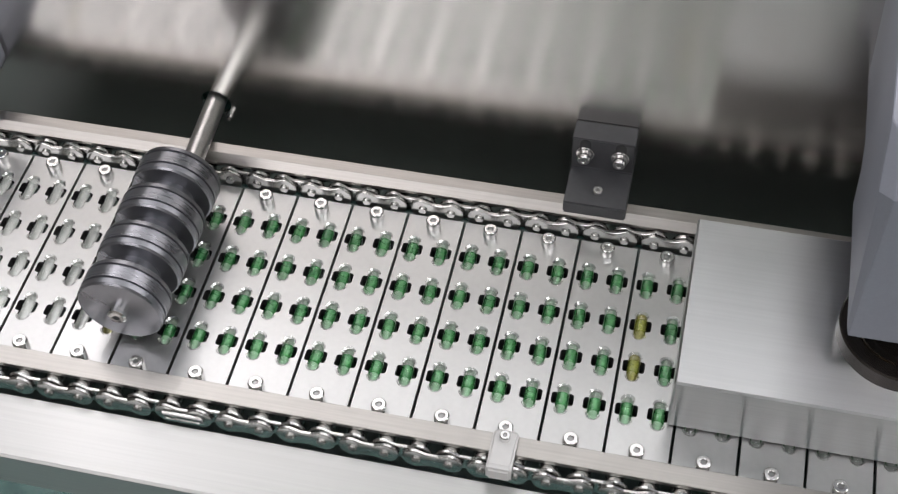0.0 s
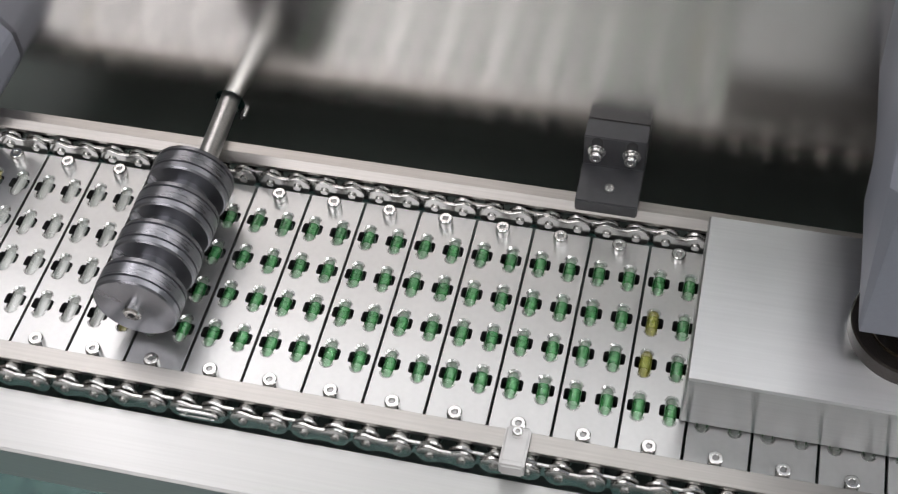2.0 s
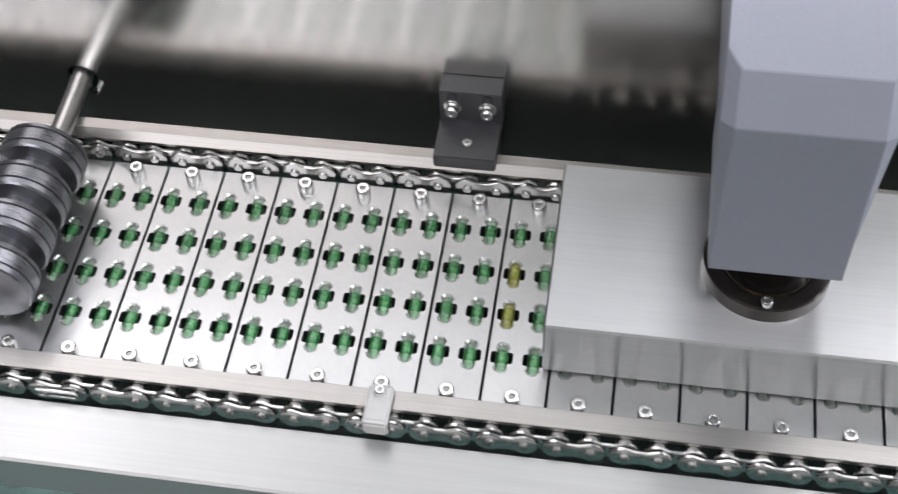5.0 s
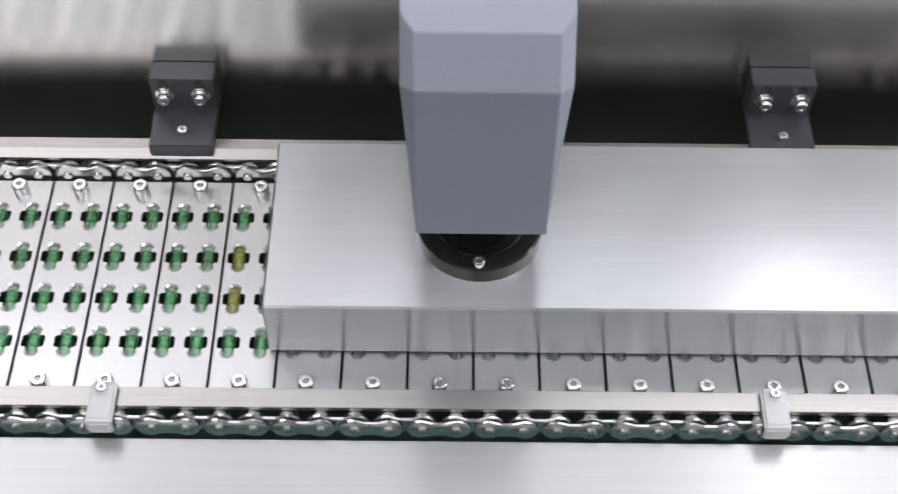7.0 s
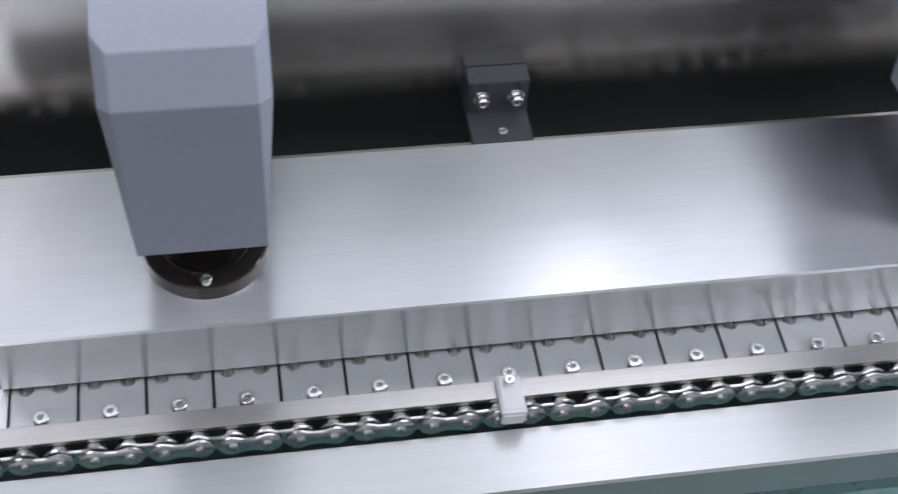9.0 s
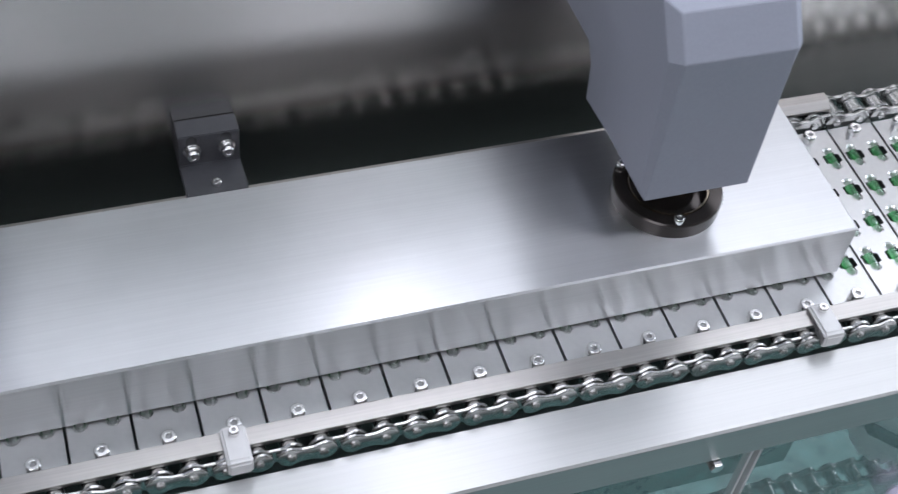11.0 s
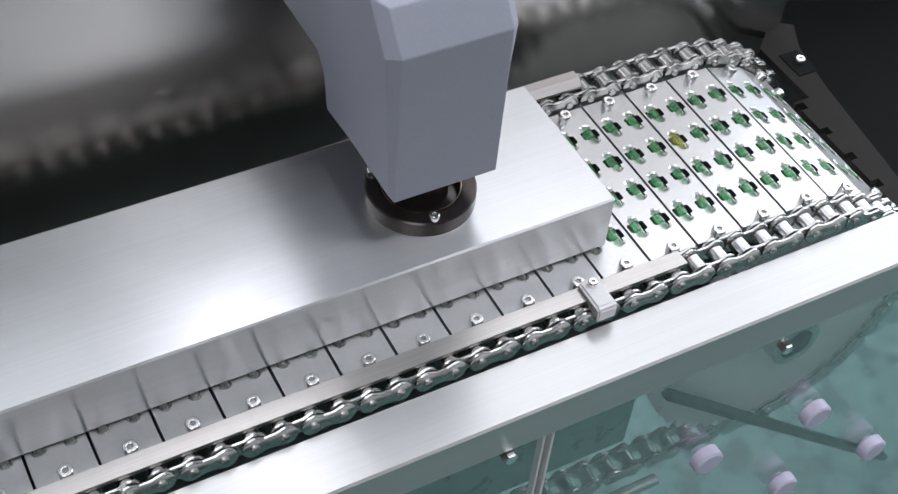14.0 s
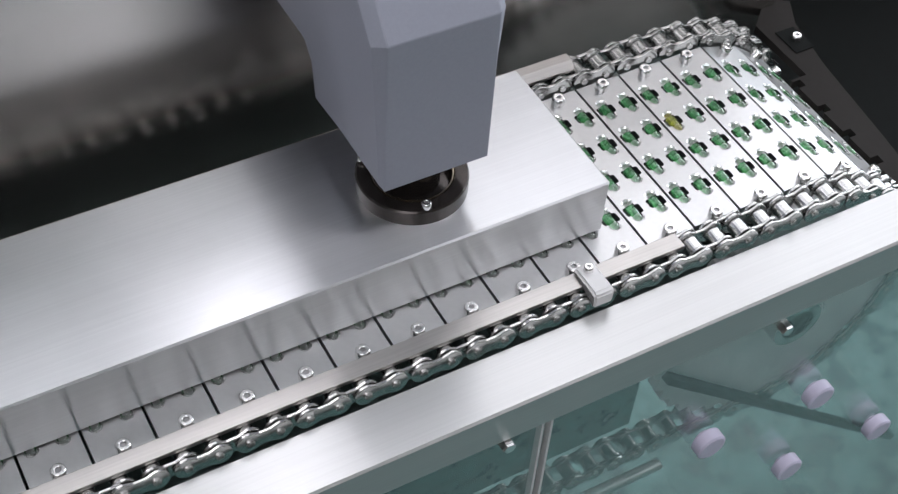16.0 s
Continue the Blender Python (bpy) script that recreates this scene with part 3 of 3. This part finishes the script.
rnd = random.Random(4)
kinds = {
    "green": capsule("clear gelatine capsule with a green band in a plate pocket", SHELL, BAND),
    "lime": capsule("pale capsule with a yellow-green band in a plate pocket", SHELL_Y, BAND_L),
    "clear": capsule("clear unbanded gelatine capsule in a plate pocket", SHELL, None),
    "yellow": capsule("pale yellow unbanded gelatine capsule in a plate pocket", SHELL_Y, None)}
used = set()
first_plate = True
i0, i1 = -11, 30
for i in range(i0, i1):
    s = PH + i * P
    if (s - X0) / RS > 1.75:
        break
    m = on_path(s)
    if first_plate:
        plate0.matrix_basis = m
        first_plate = False
    else:
        copy_thing(plate0, m)
    for cx in COLS:
        for ri, cy in enumerate(ROWS):
            sx = s + cx
            if sx < -0.200:
                kind = "yellow" if rnd.random() < 0.12 else "clear"
            else:
                kind = "lime" if ((i == 2 and ri in (1, 2)) or (i == 24 and ri == 2)) and cx < 0 or rnd.random() < 0.02 else "green"
            mm = m @ pose(cx + rnd.uniform(-1, 1) * 0.0002, cy + rnd.uniform(-1, 1) * 0.0003, -0.0017, 0, rnd.uniform(0, 360), rnd.uniform(-2, 2))
            if rnd.random() < 0.5:
                mm = mm @ Matrix.Rotation(math.pi, 4, "Z")
            if kind not in used:
                used.add(kind)
                kinds[kind].matrix_basis = mm
            else:
                copy_thing(kinds[kind], mm)

# ---- roller chains ----


def link_outline(r_end, r_mid):
    """Side view of a link plate between two pins, as a waisted figure of eight."""
    pts = []
    for i in range(0, 13):
        a = math.pi / 2 + math.pi * i / 12
        pts.append((-CP / 2 + r_end * math.cos(a), r_end * math.sin(a)))
    pts += [(-CP * 0.18, -r_mid), (CP * 0.18, -r_mid)]
    for i in range(0, 13):
        a = -math.pi / 2 + math.pi * i / 12
        pts.append((CP / 2 + r_end * math.cos(a), r_end * math.sin(a)))
    pts += [(CP * 0.18, r_mid), (-CP * 0.18, r_mid)]
    return pts


def link_mesh(outer):
    bm = bmesh.new()
    o = link_outline(0.0071 if outer else 0.0075, 0.0049)
    for sgn in (-1, 1):
        y = sgn * (0.0082 if outer else 0.0058)
        bb = bmesh.new()
        prism(bb, o, y - 0.00095, y + 0.00095, "xz")
        bmesh.ops.recalc_face_normals(bb, faces=bb.faces[:])
        rim = [e for e in bb.edges if abs(e.verts[0].co.y - e.verts[1].co.y) < 1e-7]
        bmesh.ops.bevel(bb, geom=rim, offset=0.00035, segments=1, affect="EDGES")
        tmp = bpy.data.meshes.new("tmp")
        bb.to_mesh(tmp)
        bb.free()
        bm.from_mesh(tmp)
        bpy.data.meshes.remove(tmp)
    for px in (-CP / 2, CP / 2):
        if outer:
            lathe(bm, [(0, -0.0104), (0.0020, -0.0104), (0.0025, -0.0099), (0.0025, 0.0099), (0.0020, 0.0104), (0, 0.0104)], 14, "y", Matrix.Translation((px, 0, 0)))
        else:
            lathe(bm, [(0, -0.0046), (0.0048, -0.0046), (0.0051, -0.0042), (0.0051, 0.0042), (0.0048, 0.0046), (0, 0.0046)], 20, "y", Matrix.Translation((px, 0, 0)))
    return mesh("outer_link" if outer else "inner_link", bm, M_CHAIN, 22)


LINK_O, LINK_I = link_mesh(True), link_mesh(False)
bm = bmesh.new()
arc = [math.pi / 2 - math.pi * i / 8 for i in range(9)]
pts = [(-CP / 2 - 0.0020, 0.0036)] + [(CP / 2 + 0.0036 * math.cos(a), 0.0036 * math.sin(a)) for a in arc] + [(-CP / 2 - 0.0020, -0.0036), (-CP / 2 - 0.0020, -0.0020)]
pts += [(CP / 2 + 0.0020 * math.cos(a), 0.0020 * math.sin(a)) for a in arc[::-1]] + [(-CP / 2 - 0.0020, 0.0020)]
prism(bm, pts, -0.0108, -0.0099, "xz")
SPRING = mesh("spring_clip", bm, M_SCREW, 20)


def chain(y, label, h):
    t = thing("roller_chain", label, "chain", "conveyor chains", m=pose(0, y, 0))
    k = 0
    s = PH - P * 11 - CP / 2
    while s < X0 + math.pi * RS + 0.45:
        a, b = path(s, h)[0], path(s + CP, h)[0]
        d = b - a
        m = Matrix.Translation((a + b) / 2) @ Matrix.Rotation(math.atan2(-d.z, d.x), 4, "Y")
        o = part("inner_link" if k % 2 else "outer_link", LINK_I if k % 2 else LINK_O, t, m=m)
        if y < 0 and k == 12:
            part("spring_clip", SPRING, o, "bright spring clip of the joining link")
        s += CP
        k += 1
    return t


chain(-0.0130, "oiled steel roller chain along the front rail", -0.0022)
chain(0.1362, "oiled steel roller chain along the back rail", 0.0025)

# ---- under the ledge ----
guards = []
for ax0, ax1 in ((-0.75, 0.585), (0.590, 1.07)):
    p = thing("acrylic_panel", "clear acrylic guard panel under the ledge", "guard panel", "acrylic guard panels", me=mesh("acrylic_panel", boxed(ax0, ax1, -0.0570, -0.0530, -0.50, -0.0110, bevel=0.0005, seg=1), M_ACRYL))
    p.visible_shadow = False
    guards.append(p)
    for ex in (ax0 - 0.0004, ax1 - 0.0011):
        part("polished_edge", mesh("polished_edge", boxed(ex, ex + 0.0015, -0.0574, -0.0526, -0.50, -0.0365), M_NYLON, 0), p, "pale polished edge")


KR = 0.0102
bm = lathe(bmesh.new(), [(0, -0.0110), (KR * 0.85, -0.0110), (KR, -0.0100), (KR, -0.0030), (KR * 0.85, -0.0020), (KR * 0.5, -0.0018), (KR * 0.5, 0.0), (0, 0.0)], 28, "y")
KNOB = mesh("knob", bm, M_KNOB)
for kx, kz in ((0.796, -0.139), (0.710, -0.136), (0.796, -0.223), (0.877, -0.229)):
    part("knob", KNOB, guards[1], "round lilac-white plastic knob", pose(kx, -0.0570, kz))

# sprockets, a lower chain and a drive shaft, seen through the panel


def sprocket(x, z, y, teeth, r):
    t = thing("sprocket", "grey steel sprocket behind the clear panel", "sprocket", "sprockets", m=pose(x, y, z))
    pts = []
    for i in range(teeth * 4):
        a = 2 * math.pi * i / (teeth * 4)
        rr = r + (0.0022, 0.0022, -0.0022, -0.0022)[i % 4]
        pts.append((rr * math.cos(a), rr * math.sin(a)))
    part("toothed_disc", mesh("toothed_disc", prism(bmesh.new(), pts, -0.004, 0.004, "xz"), M_DISC, 0), t)
    part("hub", mesh("hub", lathe(bmesh.new(), [(0, -0.02), (0.018, -0.02), (0.018, 0.02), (0, 0.02)], 32, "y"), M_CHAIN), t)
    return t


sprocket(X0, TOP - RS, -0.0130, 38, RS - 0.004)
sprocket(X0, TOP - RS, 0.1362, 38, RS - 0.004)
ax = thing("drive_shaft", "dark steel drive shaft between the sprockets", "shaft", m=pose(X0, 0, TOP - RS), me=mesh("drive_shaft", lathe(bmesh.new(), [(0, -0.033), (0.012, -0.033), (0.012, W + 0.033), (0, W + 0.033)], 32, "y"), M_DARK))

# side bar with notches at the conveyor's end
bm = bmesh.new()
pts = [(0.876, -0.03)]
for yy in (0.0160, 0.0430, 0.0690, 0.0955):
    pts += [(0.876, yy), (0.882, yy), (0.882, yy + 0.0065), (0.876, yy + 0.0065)]
pts += [(0.876, 0.104), (0.889, 0.104), (0.889, 0.160), (0.913, 0.182), (0.928, 0.172), (0.916, 0.150), (0.907, 0.107), (0.897, 0.033), (0.887, -0.03)]
prism(bm, pts, -0.046, -0.040, "xy")
bar = thing("side_bar", "dark brown-grey notched bar beyond the end sprocket", "machine bar")
part("bar", mesh("bar", bm, M_BAR, 0), bar)
# The bolt slot is a black patch on the bar, its shade painted.
part("slot_plate", mesh("slot_plate", boxed(0.896, 0.912, 0.124, 0.148, -0.0400, -0.0390, bevel=0.0004, seg=1), M_DARK), bar, "black patch standing for the shade in the bolt slot")
cap_screw(bar, pose(0.905, 0.136, -0.0390), 0.0036, 0.004, "bright clamp bolt")

rod = thing("tie_rod", "thin bright steel tie rod under the conveyor", "rod", m=pose(0.50, -0.030, -0.206), me=mesh("tie_rod", lathe(bmesh.new(), [(0, 0), (0.004, 0), (0.004, 0.21), (0, 0.21)], 16, "x"), M_SHAFT))
lev = thing("chain_lever", "thin dark steel lever beside the end sprocket", "lever", m=Matrix.Translation((0.698, -0.0275, -0.106)) @ Matrix.Rotation(radians(42), 4, "Y"), me=mesh("chain_lever", boxed(0, 0.36, -0.0035, 0.0035, -0.0030, 0.0030, bevel=0.001), M_DARK))
NUT = mesh("nut", lathe(bmesh.new(), [(0, -0.003), (0.0035, -0.003), (0.0042, -0.002), (0.0042, 0.003), (0, 0.003)], 6, "y"), M_SCREW, 0)
for nx, nz in ((0.746, -0.047), (0.561, -0.041)):
    part("nut", NUT, guards[0 if nx < 0.585 else 1], "small bright nut", pose(nx, -0.0600, nz))
